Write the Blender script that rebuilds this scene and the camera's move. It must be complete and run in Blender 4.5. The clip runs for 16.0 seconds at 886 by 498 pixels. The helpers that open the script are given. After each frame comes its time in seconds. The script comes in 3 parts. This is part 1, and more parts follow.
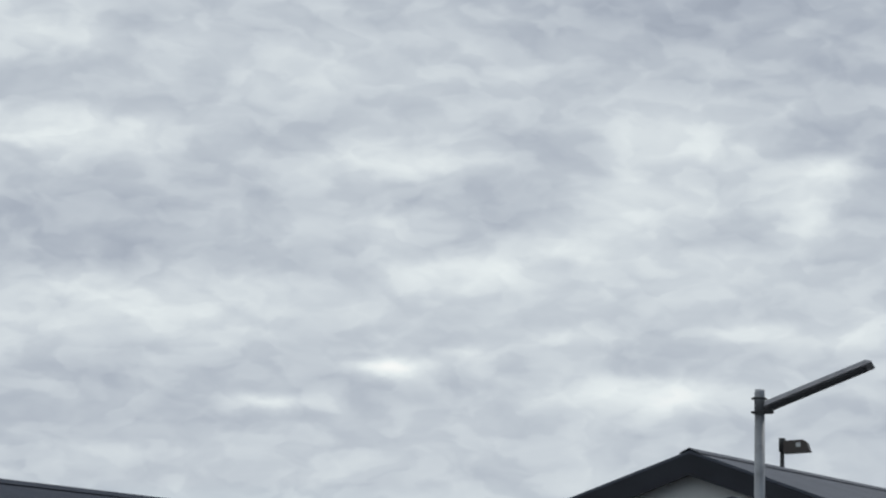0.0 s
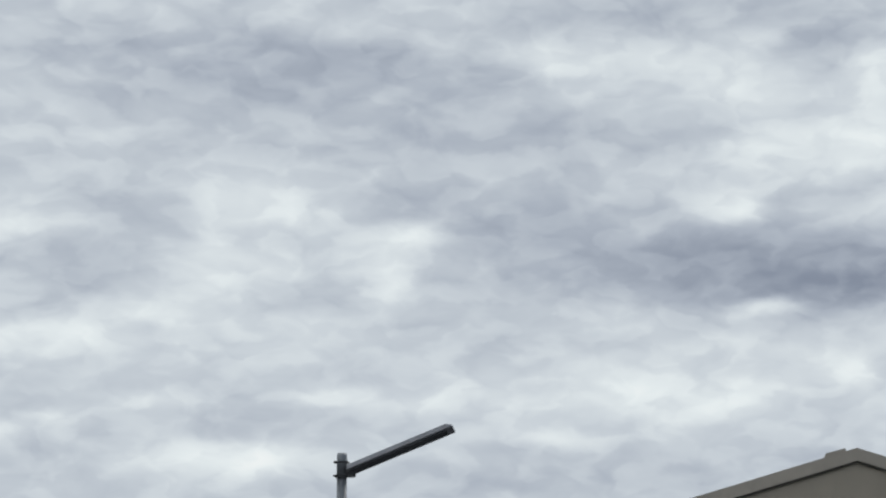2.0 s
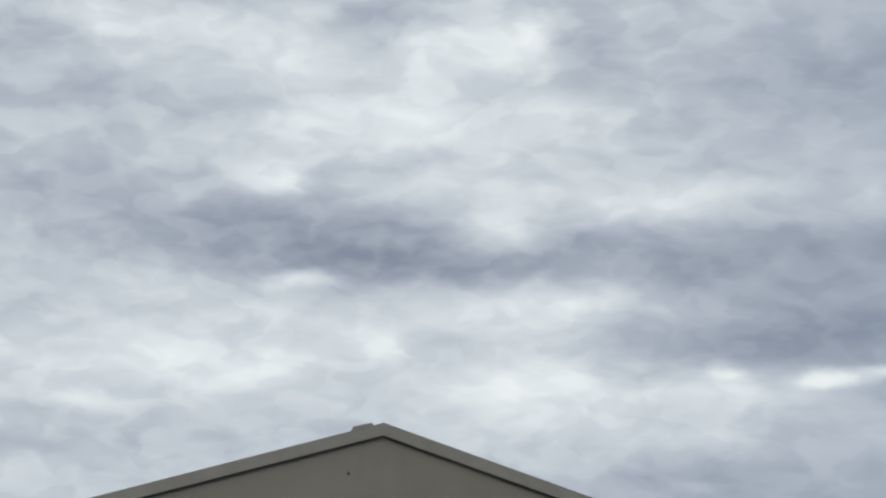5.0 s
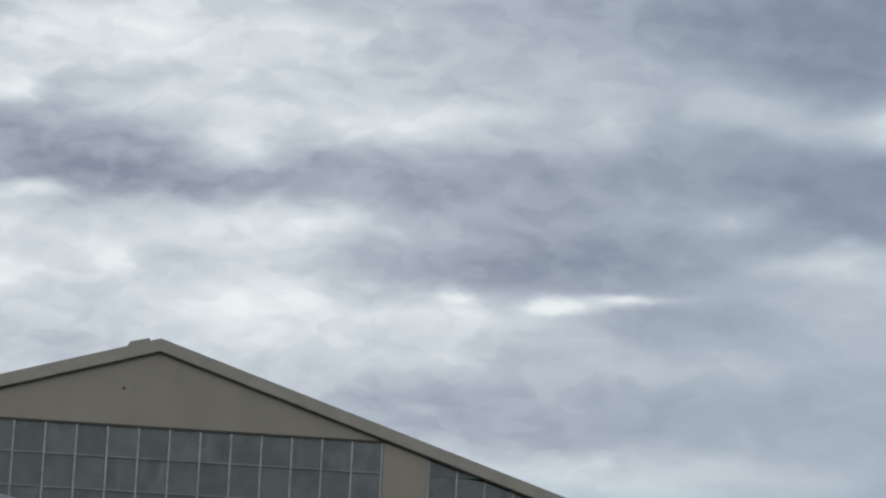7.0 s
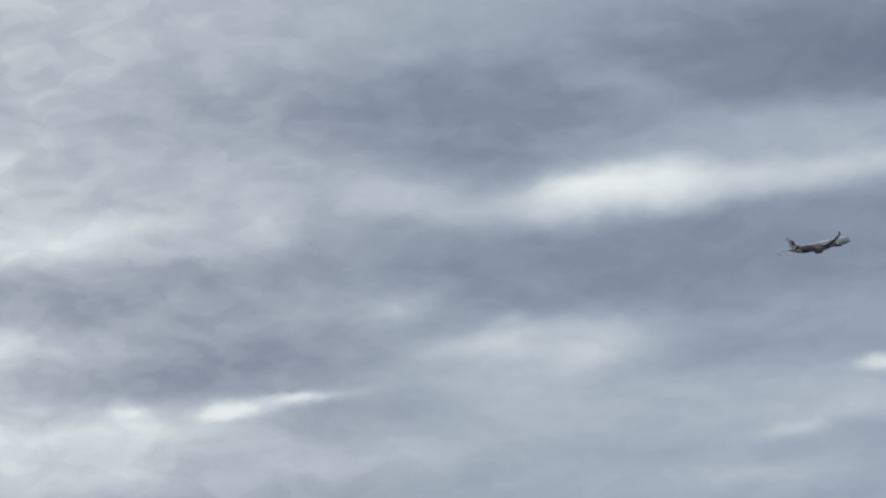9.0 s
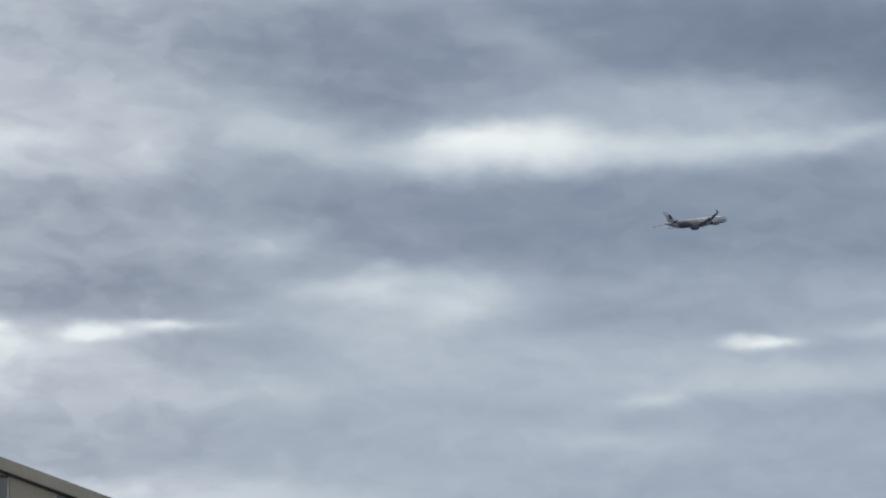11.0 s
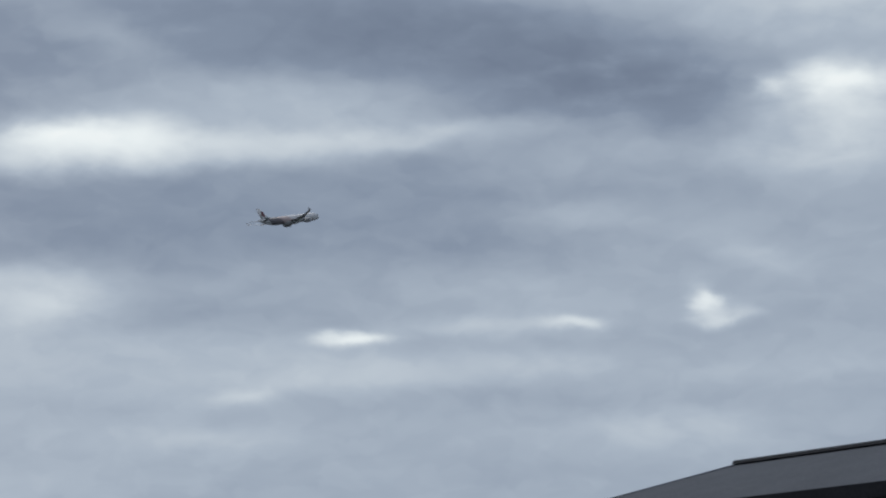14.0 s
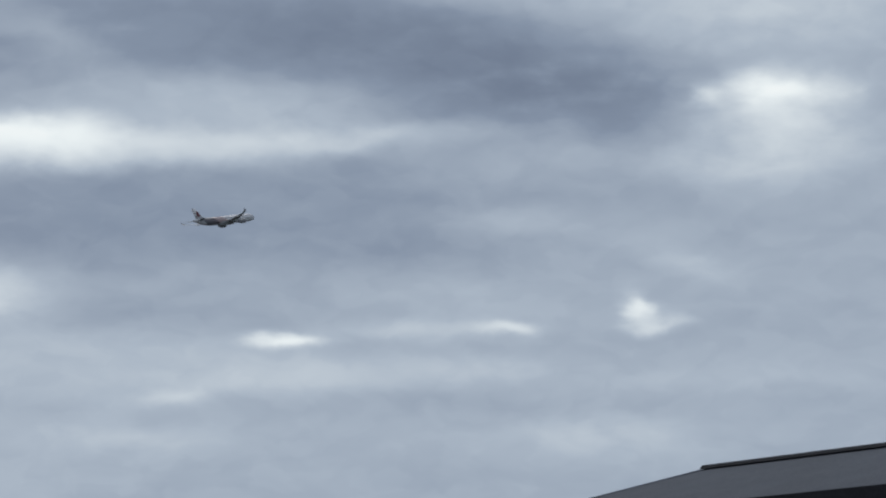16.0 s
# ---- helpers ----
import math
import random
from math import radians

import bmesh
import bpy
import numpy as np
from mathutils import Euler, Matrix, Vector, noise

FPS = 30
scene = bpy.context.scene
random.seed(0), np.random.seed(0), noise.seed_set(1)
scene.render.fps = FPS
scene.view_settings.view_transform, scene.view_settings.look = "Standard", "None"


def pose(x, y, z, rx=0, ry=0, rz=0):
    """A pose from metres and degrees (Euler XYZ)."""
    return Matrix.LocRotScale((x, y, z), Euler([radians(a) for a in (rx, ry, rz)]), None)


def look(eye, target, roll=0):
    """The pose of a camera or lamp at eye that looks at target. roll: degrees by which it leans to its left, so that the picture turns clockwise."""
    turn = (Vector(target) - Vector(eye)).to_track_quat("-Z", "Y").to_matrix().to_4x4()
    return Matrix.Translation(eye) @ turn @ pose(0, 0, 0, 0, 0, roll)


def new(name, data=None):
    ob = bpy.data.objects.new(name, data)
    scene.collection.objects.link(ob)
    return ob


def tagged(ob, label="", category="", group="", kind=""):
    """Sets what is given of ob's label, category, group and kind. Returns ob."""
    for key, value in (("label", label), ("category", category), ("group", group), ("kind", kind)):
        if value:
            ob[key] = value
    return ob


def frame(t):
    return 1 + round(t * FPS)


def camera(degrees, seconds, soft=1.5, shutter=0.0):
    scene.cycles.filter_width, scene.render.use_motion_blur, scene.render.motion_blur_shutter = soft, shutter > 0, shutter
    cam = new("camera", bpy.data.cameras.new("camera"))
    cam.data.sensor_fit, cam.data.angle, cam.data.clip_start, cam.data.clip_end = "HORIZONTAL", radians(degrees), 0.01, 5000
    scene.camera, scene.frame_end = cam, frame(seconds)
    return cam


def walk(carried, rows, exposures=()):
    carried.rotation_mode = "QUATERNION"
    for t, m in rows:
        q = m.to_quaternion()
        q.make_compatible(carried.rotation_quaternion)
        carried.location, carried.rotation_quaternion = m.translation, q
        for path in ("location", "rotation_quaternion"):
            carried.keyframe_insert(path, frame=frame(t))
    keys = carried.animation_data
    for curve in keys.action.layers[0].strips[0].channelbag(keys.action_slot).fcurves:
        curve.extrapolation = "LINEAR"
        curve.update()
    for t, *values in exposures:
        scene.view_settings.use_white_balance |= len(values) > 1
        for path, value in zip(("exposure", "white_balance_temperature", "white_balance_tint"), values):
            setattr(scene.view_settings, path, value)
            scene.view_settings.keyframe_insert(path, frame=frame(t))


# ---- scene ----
cam = camera(19.77, 16.0, soft=2.2)
# seconds, eye's x, heading, tilt, lean and, where it sinks, the eye's height
WALK = [
    (0, 0.00, -15.68, 9.14, 1.13),
    (0.5, 0.00, -12.96, 10.05, 1.48),
    (1, 0.00, -10.33, 10.68, 1.36),
    (1.5, 0.00, -8.55, 10.53, 0.64),
    (2, 0.00, -6.22, 10.67, 0.12),
    (2.5, 0.00, -4.37, 10.94, 0.10),
    (3, 0.00, -3.30, 10.33, 0.51),
    (3.5, 0.00, -1.99, 9.77, 1.11),
    (4, 0.00, -0.00, 9.35, 1.88),
    (4.5, 0.00, 2.27, 9.65, 1.88),
    (4.7, 0.00, 3.10, 10.07, 1.72),
    (6.8, -1.28, 10.08, 9.30, 2.90),
    (7, -1.49, 10.45, 8.49, 2.83),
    (7.5, -1.99, 11.55, 6.59, 0.82),
    (8, -2.50, 13.12, 7.69, -2.60),
    (8.5, -2.85, 16.34, 10.34, -5.02),
    (8.7, -3.00, 17.42, 10.56, -4.77),
    (10.8, -4.18, 19.90, 9.84, -0.99),
    (11, -4.25, 20.95, 9.37, 0.86),
    (11.5, -4.50, 24.10, 10.46, 1.79),
    (12, -4.75, 25.30, 10.75, 0.73),
    (12.5, -4.97, 28.48, 10.73, -1.33),
    (13, -5.20, 30.88, 10.27, -0.65),
    (13.5, -5.42, 30.55, 9.63, 0.62),
    (14, -5.67, 30.28, 9.32, -0.58),
    (14.5, -5.80, 29.81, 8.38, -0.88),
    (14.8, -5.85, 29.66, 7.97, -1.20),
    (15, -5.88, 29.58, 8.26, -1.39),
    (15.5, -5.99, 30.49, 9.74, -1.50, 1.54),
    (16, -6.20, 31.78, 9.40, 0.16, 1.545),
]


def aim(x, heading, tilt, lean, high=1.6):
    eye, a, b = Vector((x, 0.0, high)), radians(heading), radians(tilt)
    way = Vector((math.sin(a) * math.cos(b), math.cos(a) * math.cos(b), math.sin(b)))
    return look(eye, eye + 50 * way, lean)


walk(cam, [(t, aim(*row)) for t, *row in WALK], exposures=[(0.0, -0.03), (4.7, -0.03), (7.5, 0.0), (8.0, 0.27), (8.5, -0.1), (11.0, 0.0), (14.5, 0.04), (15.0, 0.12), (15.5, 0.08), (16.0, 0.05)])

# ---- sky and sun ----
world = bpy.data.worlds.new("cloudy_sky")
scene.world = world
world.use_nodes = True
WT = world.node_tree
WT.nodes.clear()


def srgb(r, g, b):
    return tuple(((c / 255 + 0.055) / 1.055) ** 2.4 if c > 10 else c / 3294 for c in (r, g, b)) + (1.0,)


class Graph:
    """Short ways to add nodes to a tree."""

    def __init__(self, tree):
        self.tree = tree

    def node(self, kind, **values):
        n = self.tree.nodes.new(kind)
        for key, value in values.items():
            setattr(n, key, value)
        return n

    def put(self, socket, value):
        if isinstance(value, bpy.types.NodeSocket):
            self.tree.links.new(value, socket)
        else:
            socket.default_value = value

    def math(self, op, *args):
        n = self.node("ShaderNodeMath", operation=op)
        for i, a in enumerate(args):
            self.put(n.inputs[i], a)
        return n.outputs[0]

    def vec(self, op, *args):
        n = self.node("ShaderNodeVectorMath", operation=op)
        for i, a in enumerate(args):
            self.put(n.inputs[i], a)
        return n.outputs["Value"] if op in ("DOT_PRODUCT", "LENGTH") else n.outputs[0]

    def noise(self, vector, scale, detail=4.0, rough=0.5, distortion=0.0):
        n = self.node("ShaderNodeTexNoise")
        self.put(n.inputs["Vector"], vector)
        n.inputs["Scale"].default_value, n.inputs["Detail"].default_value = scale, detail
        n.inputs["Roughness"].default_value, n.inputs["Distortion"].default_value = rough, distortion
        return n

    def ramp(self, value, stops, mode="LINEAR"):
        n = self.node("ShaderNodeValToRGB")
        n.color_ramp.interpolation = mode
        e = n.color_ramp.elements
        while len(e) < len(stops):
            e.new(0.5)
        for el, (p, c) in zip(e, stops):
            el.position, el.color = p, c
        self.put(n.inputs[0], value)
        return n.outputs[0]

    def mix(self, fac, a, b, blend="MIX"):
        n = self.node("ShaderNodeMix", data_type="RGBA", blend_type=blend)
        for i, v in ((0, fac), (6, a), (7, b)):
            self.put(n.inputs[i], v)
        return n.outputs[2]

    def span(self, value, a, b, c, d):
        n = self.node("ShaderNodeMapRange", interpolation_type="SMOOTHSTEP")
        for i, v in enumerate((value, a, b, c, d)):
            self.put(n.inputs[i], v)
        return n.outputs[0]


G = Graph(WT)
way = G.node("ShaderNodeTexCoord").outputs["Generated"]
axes = G.node("ShaderNodeSeparateXYZ")
WT.links.new(way, axes.inputs[0])
dx, dy, dz = axes.outputs
heading = G.math("DEGREES", G.math("ARCTAN2", dx, dy))
height = G.math("DEGREES", G.math("ARCSINE", dz))
flat = G.node("ShaderNodeCombineXYZ")
WT.links.new(heading, flat.inputs[0])
WT.links.new(height, flat.inputs[1])
# ragged edges: the banks' places waver with two sizes of billow
ripple = G.vec("SUBTRACT", G.noise(G.vec("MULTIPLY", flat.outputs[0], (0.6, 1.0, 1.0)), 1.0, 4.0, 0.5).outputs["Color"], (0.5, 0.5, 0.5))
# the third axis thins every bank unevenly, which frays its outline
thin = G.math("MULTIPLY", G.math("SUBTRACT", G.noise(G.vec("MULTIPLY", flat.outputs[0], (0.8, 1.7, 1.0)), 1.0, 3.0, 0.48).outputs[0], 0.36), 2.4)
depth = G.node("ShaderNodeCombineXYZ")
WT.links.new(thin, depth.inputs[2])
place = G.vec("ADD", G.vec("ADD", flat.outputs[0], G.vec("MULTIPLY", ripple, (1.5, 0.62, 0.0))), depth.outputs[0])
field = G.span(heading, 2.0, 24.0, 0.72, 0.42)


def bank(heading_at, height_at, wide, high, tilt, light):
    """A cloud bank or a bright gap laid over those before it, in degrees on the sky; light: 0 dark grey, 1 white."""
    global field
    m = G.node("ShaderNodeMapping", vector_type="TEXTURE")
    # each bank waits for the one before it, which keeps the shader small
    n = G.node("ShaderNodeVectorMath", operation="MULTIPLY_ADD")
    G.put(n.inputs[0], field)
    n.inputs[1].default_value = (1e-6, 1e-6, 0)
    G.put(n.inputs[2], place)
    WT.links.new(n.outputs[0], m.inputs[0])
    m.inputs["Location"].default_value = (heading_at, height_at, 0)
    m.inputs["Rotation"].default_value = (0, 0, radians(tilt))
    m.inputs["Scale"].default_value = (1.15 * wide, 1.25 * high, 1)
    far = G.vec("DOT_PRODUCT", m.outputs[0], m.outputs[0])
    over = G.node("ShaderNodeMix")
    G.put(over.inputs[0], G.math("POWER", 0.5, far))
    G.put(over.inputs[2], field)
    over.inputs[3].default_value = light
    field = over.outputs[0]


bank(-23.8, 9.4, 4.20, 1.53, 1, 0.57)
bank(-24.9, 8.5, 2.04, 0.76, 1, 0.54)
bank(-21.0, 12.1, 2.80, 1.15, 1, 0.60)
bank(-23.9, 12.3, 2.42, 0.51, 1, 0.60)
bank(-24.3, 11.5, 2.17, 0.38, 1, 0.99)
bank(-24.9, 13.8, 2.04, 0.38, 1, 0.89)
bank(-22.7, 14.2, 1.02, 0.38, 1, 0.62)
bank(-19.2, 13.0, 2.29, 0.45, 1, 0.81)
bank(-21.2, 7.0, 2.55, 0.51, 1, 0.67)
bank(-22.6, 7.7, 2.80, 0.57, 1, 0.95)
bank(-20.1, 5.9, 3.18, 0.45, 1, 0.59)
bank(-24.3, 5.1, 2.55, 0.64, 1, 0.60)
bank(-19.5, 5.6, 0.92, 0.12, 1, 0.95)
bank(-16.8, 6.4, 0.76, 0.14, 1, 1.22)
bank(-16.5, 11.0, 1.78, 0.45, 1, 0.99)
bank(-14.6, 10.3, 1.91, 0.57, -4, 0.58)
bank(-16.9, 9.7, 1.40, 0.28, 1, 0.95)
bank(-12.8, 9.2, 0.89, 0.38, 1, 0.95)
bank(-14.9, 8.6, 1.15, 0.23, 1, 1.08)
bank(-13.3, 11.7, 1.02, 0.38, 1, 0.64)
bank(-10.3, 11.6, 1.40, 0.51, 1, 0.93)
bank(-7.1, 11.6, 1.53, 0.45, 1, 0.62)
bank(-7.8, 10.4, 1.27, 0.45, 1, 0.95)
bank(-10.7, 7.6, 1.91, 0.76, 1, 0.74)
bank(-12.6, 7.2, 0.61, 0.14, 1, 0.95)
bank(-10.7, 5.9, 1.08, 0.31, 1, 1.08)
bank(-8.8, 7.3, 0.61, 0.14, 1, 0.98)
bank(-11.6, 10.6, 0.64, 0.51, 1, 0.88)
bank(-11.0, 13.6, 5.73, 0.45, -5, 0.60)
bank(-9.1, 14.3, 3.82, 0.38, 1, 0.57)
bank(-21.7, 4.2, 5.10, 0.45, 1, 0.72)
bank(-10.7, 8.7, 0.89, 0.32, 1, 0.91)
bank(-7.7, 14.7, 4.08, 0.41, -6, 0.52)
bank(-1.2, 15.7, 3.31, 0.45, -2, 0.49)
bank(-6.3, 15.2, 0.76, 0.23, 1, 0.89)
bank(-3.3, 14.9, 0.89, 0.36, 1, 0.93)
bank(-0.3, 14.6, 2.42, 0.57, 1, 0.95)
bank(1.2, 14.1, 0.51, 0.51, 1, 1.08)
bank(-3.4, 13.5, 2.80, 0.38, -2, 0.66)
bank(-14.9, 13.4, 3.31, 0.38, -2, 0.76)
bank(-0.8, 12.9, 2.17, 0.51, 1, 0.65)
bank(0.3, 11.6, 0.76, 0.23, 1, 0.98)
bank(-1.9, 10.7, 3.57, 0.64, -5, 0.52)
bank(-7.1, 11.4, 1.15, 0.32, -9, 0.56)
bank(-9.7, 11.7, 1.27, 0.41, 1, 0.95)
bank(-13.2, 11.7, 1.02, 0.38, 1, 0.62)
bank(-14.5, 10.4, 2.29, 0.61, 1, 0.57)
bank(-16.1, 11.1, 1.02, 0.25, 1, 0.97)
bank(-11.4, 10.5, 0.76, 0.25, 1, 0.95)
bank(-10.4, 10.0, 1.40, 0.23, 1, 0.99)
bank(-7.8, 10.0, 0.51, 0.23, 1, 0.99)
bank(-9.1, 9.8, 0.76, 0.28, 1, 0.64)
bank(-6.9, 10.9, 0.76, 0.36, 1, 0.99)
bank(-12.8, 9.1, 0.82, 0.14, 1, 0.98)
bank(-15.4, 8.5, 1.02, 0.23, 1, 0.97)
bank(-10.9, 7.7, 1.66, 0.64, 1, 0.76)
bank(-14.9, 6.8, 0.51, 0.12, 1, 0.95)
bank(-8.8, 7.3, 0.61, 0.12, 1, 1.05)
bank(-0.9, 7.4, 1.78, 0.51, 1, 0.98)
bank(-1.3, 9.2, 1.27, 0.28, 1, 0.88)
bank(-8.4, 14.5, 4.33, 0.54, -5, 0.46)
bank(-3.6, 14.8, 0.51, 0.20, 1, 0.99)
bank(-0.6, 14.3, 3.06, 0.54, 1, 0.81)
bank(2.8, 15.1, 0.96, 0.48, 1, 0.42)
bank(5.0, 14.4, 1.66, 0.57, 1, 0.99)
bank(6.3, 14.9, 0.61, 0.23, 1, 1.15)
bank(7.6, 14.6, 0.76, 0.76, 1, 0.49)
bank(-9.0, 13.2, 3.82, 0.54, -4, 0.60)
bank(-4.5, 13.2, 3.31, 0.51, -4, 0.59)
bank(5.6, 13.5, 1.02, 0.33, 1, 0.67)
bank(3.1, 12.8, 2.04, 0.41, 1, 0.95)
bank(6.6, 12.7, 1.40, 0.57, 1, 0.80)
bank(-10.2, 11.7, 1.53, 0.51, 1, 0.89)
bank(-7.4, 11.6, 1.21, 0.31, -14, 0.57)
bank(-3.8, 11.0, 2.17, 0.51, -7, 0.53)
bank(0.3, 11.6, 0.89, 0.25, 1, 0.99)
bank(3.4, 11.2, 1.66, 0.31, 1, 0.80)
bank(2.1, 10.3, 5.86, 0.54, -2, 0.46)
bank(5.9, 9.7, 2.55, 0.38, 1, 0.43)
bank(5.3, 10.8, 0.76, 0.31, 1, 0.99)
bank(-7.1, 10.9, 0.64, 0.23, 1, 0.97)
bank(-7.8, 10.0, 0.51, 0.36, 1, 0.97)
bank(-10.4, 10.1, 1.02, 0.25, 1, 0.93)
bank(-9.1, 9.8, 0.89, 0.36, 1, 0.64)
bank(5.2, 8.9, 1.40, 0.25, 1, 0.97)
bank(0.8, 8.4, 0.82, 0.14, 1, 0.91)
bank(-1.2, 7.5, 1.78, 0.43, 1, 0.97)
bank(2.4, 7.9, 0.61, 0.14, 1, 0.95)
bank(4.1, 7.9, 2.42, 0.10, 1, 0.60)
bank(5.5, 7.2, 1.02, 0.59, 1, 0.99)
bank(7.2, 6.6, 0.76, 0.38, 1, 0.59)
bank(-8.8, 7.3, 0.71, 0.14, 1, 0.99)
bank(-5.8, 7.2, 1.02, 0.25, 1, 0.93)
bank(-10.4, 6.7, 1.15, 0.48, 1, 0.60)
bank(-3.6, 6.4, 1.22, 0.14, 1, 0.99)
bank(-10.8, 5.9, 1.15, 0.23, 1, 1.12)
bank(-3.6, 5.6, 3.69, 0.48, 1, 0.61)
bank(5.9, 5.7, 2.55, 0.38, 1, 0.65)
bank(18.8, 13.6, 2.80, 0.83, 3, 0.28)
bank(14.3, 13.5, 2.55, 0.64, 3, 0.54)
bank(3.2, 12.9, 1.91, 0.38, 3, 0.93)
bank(6.3, 12.8, 0.89, 0.38, 3, 0.87)
bank(1.2, 11.6, 1.27, 0.23, 3, 0.62)
bank(0.5, 11.5, 0.57, 0.23, 3, 1.02)
bank(14.5, 12.8, 1.91, 0.36, 3, 0.64)
bank(19.3, 10.3, 2.04, 0.76, 3, 0.32)
bank(13.1, 10.4, 2.80, 0.57, 3, 0.48)
bank(1.8, 10.5, 2.17, 0.46, 3, 0.39)
bank(4.8, 9.6, 4.20, 0.61, -1, 0.28)
bank(9.3, 9.8, 1.91, 0.54, 3, 0.39)
bank(8.3, 8.8, 0.76, 0.51, 3, 0.45)
bank(5.8, 10.7, 0.76, 0.31, 3, 1.02)
bank(4.5, 11.5, 1.40, 0.32, 3, 0.77)
bank(9.9, 11.3, 2.17, 0.38, 3, 0.95)
bank(13.9, 11.3, 0.51, 0.31, 3, 0.97)
bank(17.2, 11.9, 1.27, 0.25, -17, 0.77)
bank(19.3, 11.3, 1.02, 0.28, -17, 0.72)
bank(17.2, 9.7, 0.64, 0.31, 3, 0.62)
bank(13.0, 8.4, 2.68, 0.66, 3, 0.31)
bank(10.0, 8.4, 0.89, 0.48, 3, 0.64)
bank(1.1, 9.2, 0.61, 0.14, 3, 0.97)
bank(5.2, 8.7, 1.91, 0.36, 3, 0.89)
bank(7.2, 8.8, 1.15, 0.41, 3, 0.96)
bank(2.5, 8.2, 2.04, 0.41, 3, 0.81)
bank(3.0, 7.8, 0.64, 0.31, 3, 0.97)
bank(4.7, 7.3, 0.76, 0.57, 3, 0.67)
bank(6.5, 7.1, 1.27, 0.43, 3, 1.02)
bank(6.3, 6.5, 1.15, 0.46, 3, 0.99)
bank(11.7, 7.5, 0.76, 0.23, 3, 0.52)
bank(16.6, 7.2, 1.91, 0.43, 3, 0.43)
bank(10.7, 6.9, 1.66, 0.28, 3, 0.97)
bank(10.8, 7.4, 0.41, 0.11, 3, 1.12)
bank(13.0, 7.4, 0.51, 0.11, 3, 1.15)
bank(14.7, 7.5, 0.71, 0.08, 3, 0.97)
bank(19.3, 8.5, 1.27, 0.23, 3, 0.77)
bank(10.8, 6.0, 2.55, 0.31, 3, 0.89)
bank(14.0, 5.9, 0.76, 0.25, 3, 0.77)
bank(18.4, 5.8, 3.18, 0.76, 3, 0.48)
bank(12.1, 4.9, 4.20, 0.64, 3, 0.45)
bank(16.6, 4.5, 2.55, 0.38, 3, 0.52)
bank(14.7, 3.6, 3.82, 0.41, 3, 0.77)
bank(13.3, 12.6, 2.80, 0.76, 1, 0.59)
bank(13.9, 14.3, 2.55, 0.51, 1, 0.45)
bank(18.5, 14.0, 3.31, 0.57, 1, 0.23)
bank(18.8, 13.0, 2.17, 0.70, 1, 0.25)
bank(23.1, 13.9, 1.40, 0.33, -24, 0.48)
bank(28.2, 14.3, 3.18, 0.76, -2, 0.09)
bank(29.9, 12.0, 1.02, 1.15, 1, 0.14)
bank(27.0, 12.6, 2.55, 0.36, 1, 0.51)
bank(12.8, 10.3, 2.04, 0.36, 1, 0.39)
bank(12.1, 11.1, 1.40, 0.33, 1, 0.64)
bank(13.8, 11.1, 0.38, 0.31, 1, 0.67)
bank(17.2, 11.8, 1.02, 0.23, -9, 0.66)
bank(18.9, 11.3, 1.02, 0.20, -19, 0.62)
bank(19.1, 10.3, 4.08, 0.61, 1, 0.29)
bank(25.7, 10.2, 4.20, 0.70, 1, 0.23)
bank(22.4, 10.8, 3.82, 0.28, 1, 0.32)
bank(26.0, 11.6, 3.69, 0.25, 4, 0.78)
bank(22.4, 11.6, 1.46, 0.28, 4, 1.18)
bank(21.6, 11.8, 0.61, 0.13, 1, 1.12)
bank(15.4, 9.5, 1.15, 0.48, 1, 0.48)
bank(13.5, 8.3, 3.06, 0.48, 1, 0.30)
bank(17.0, 9.4, 0.64, 0.23, 1, 0.60)
bank(19.6, 9.0, 0.32, 0.10, 1, 0.67)
bank(23.7, 7.8, 2.80, 0.38, 1, 0.32)
bank(18.9, 7.5, 2.04, 0.51, 1, 0.62)
bank(19.8, 8.4, 1.15, 0.28, 1, 0.76)
bank(20.8, 8.4, 0.51, 0.14, 1, 0.41)
bank(16.3, 7.1, 1.66, 0.41, 1, 0.39)
bank(12.9, 7.3, 0.53, 0.12, 1, 1.05)
bank(14.7, 7.5, 0.61, 0.09, 1, 0.97)
bank(11.7, 6.8, 0.82, 0.14, 1, 0.87)
bank(28.1, 7.3, 0.51, 0.10, 1, 0.97)
bank(23.1, 6.7, 3.18, 0.46, 1, 0.56)
bank(27.6, 6.5, 2.55, 0.36, 1, 0.57)
bank(16.1, 6.1, 1.91, 0.23, 1, 0.60)
bank(12.6, 5.9, 1.53, 0.46, 1, 0.59)
bank(14.9, 4.8, 3.82, 0.41, 1, 0.43)
bank(21.2, 4.7, 3.82, 0.51, 1, 0.47)
bank(26.1, 14.4, 2.68, 0.61, -7, 0.19)
bank(33.3, 13.3, 4.08, 1.21, -9, 0.05)
bank(35.3, 15.0, 3.31, 0.31, -2, 0.48)
bank(39.2, 14.7, 2.55, 0.70, 1, 0.62)
bank(27.6, 12.5, 2.29, 0.43, 1, 0.52)
bank(26.8, 11.7, 3.69, 0.23, 3, 0.76)
bank(22.5, 11.7, 1.46, 0.28, 1, 1.18)
bank(23.7, 10.5, 4.71, 0.61, 1, 0.27)
bank(23.0, 9.6, 2.80, 0.48, 1, 0.25)
bank(30.8, 9.6, 2.29, 0.61, 1, 0.27)
bank(34.4, 11.4, 2.80, 0.38, 1, 0.41)
bank(39.1, 11.3, 1.66, 0.36, 1, 0.65)
bank(39.5, 12.3, 1.27, 0.59, 1, 0.78)
bank(39.5, 12.9, 0.89, 0.23, 1, 1.08)
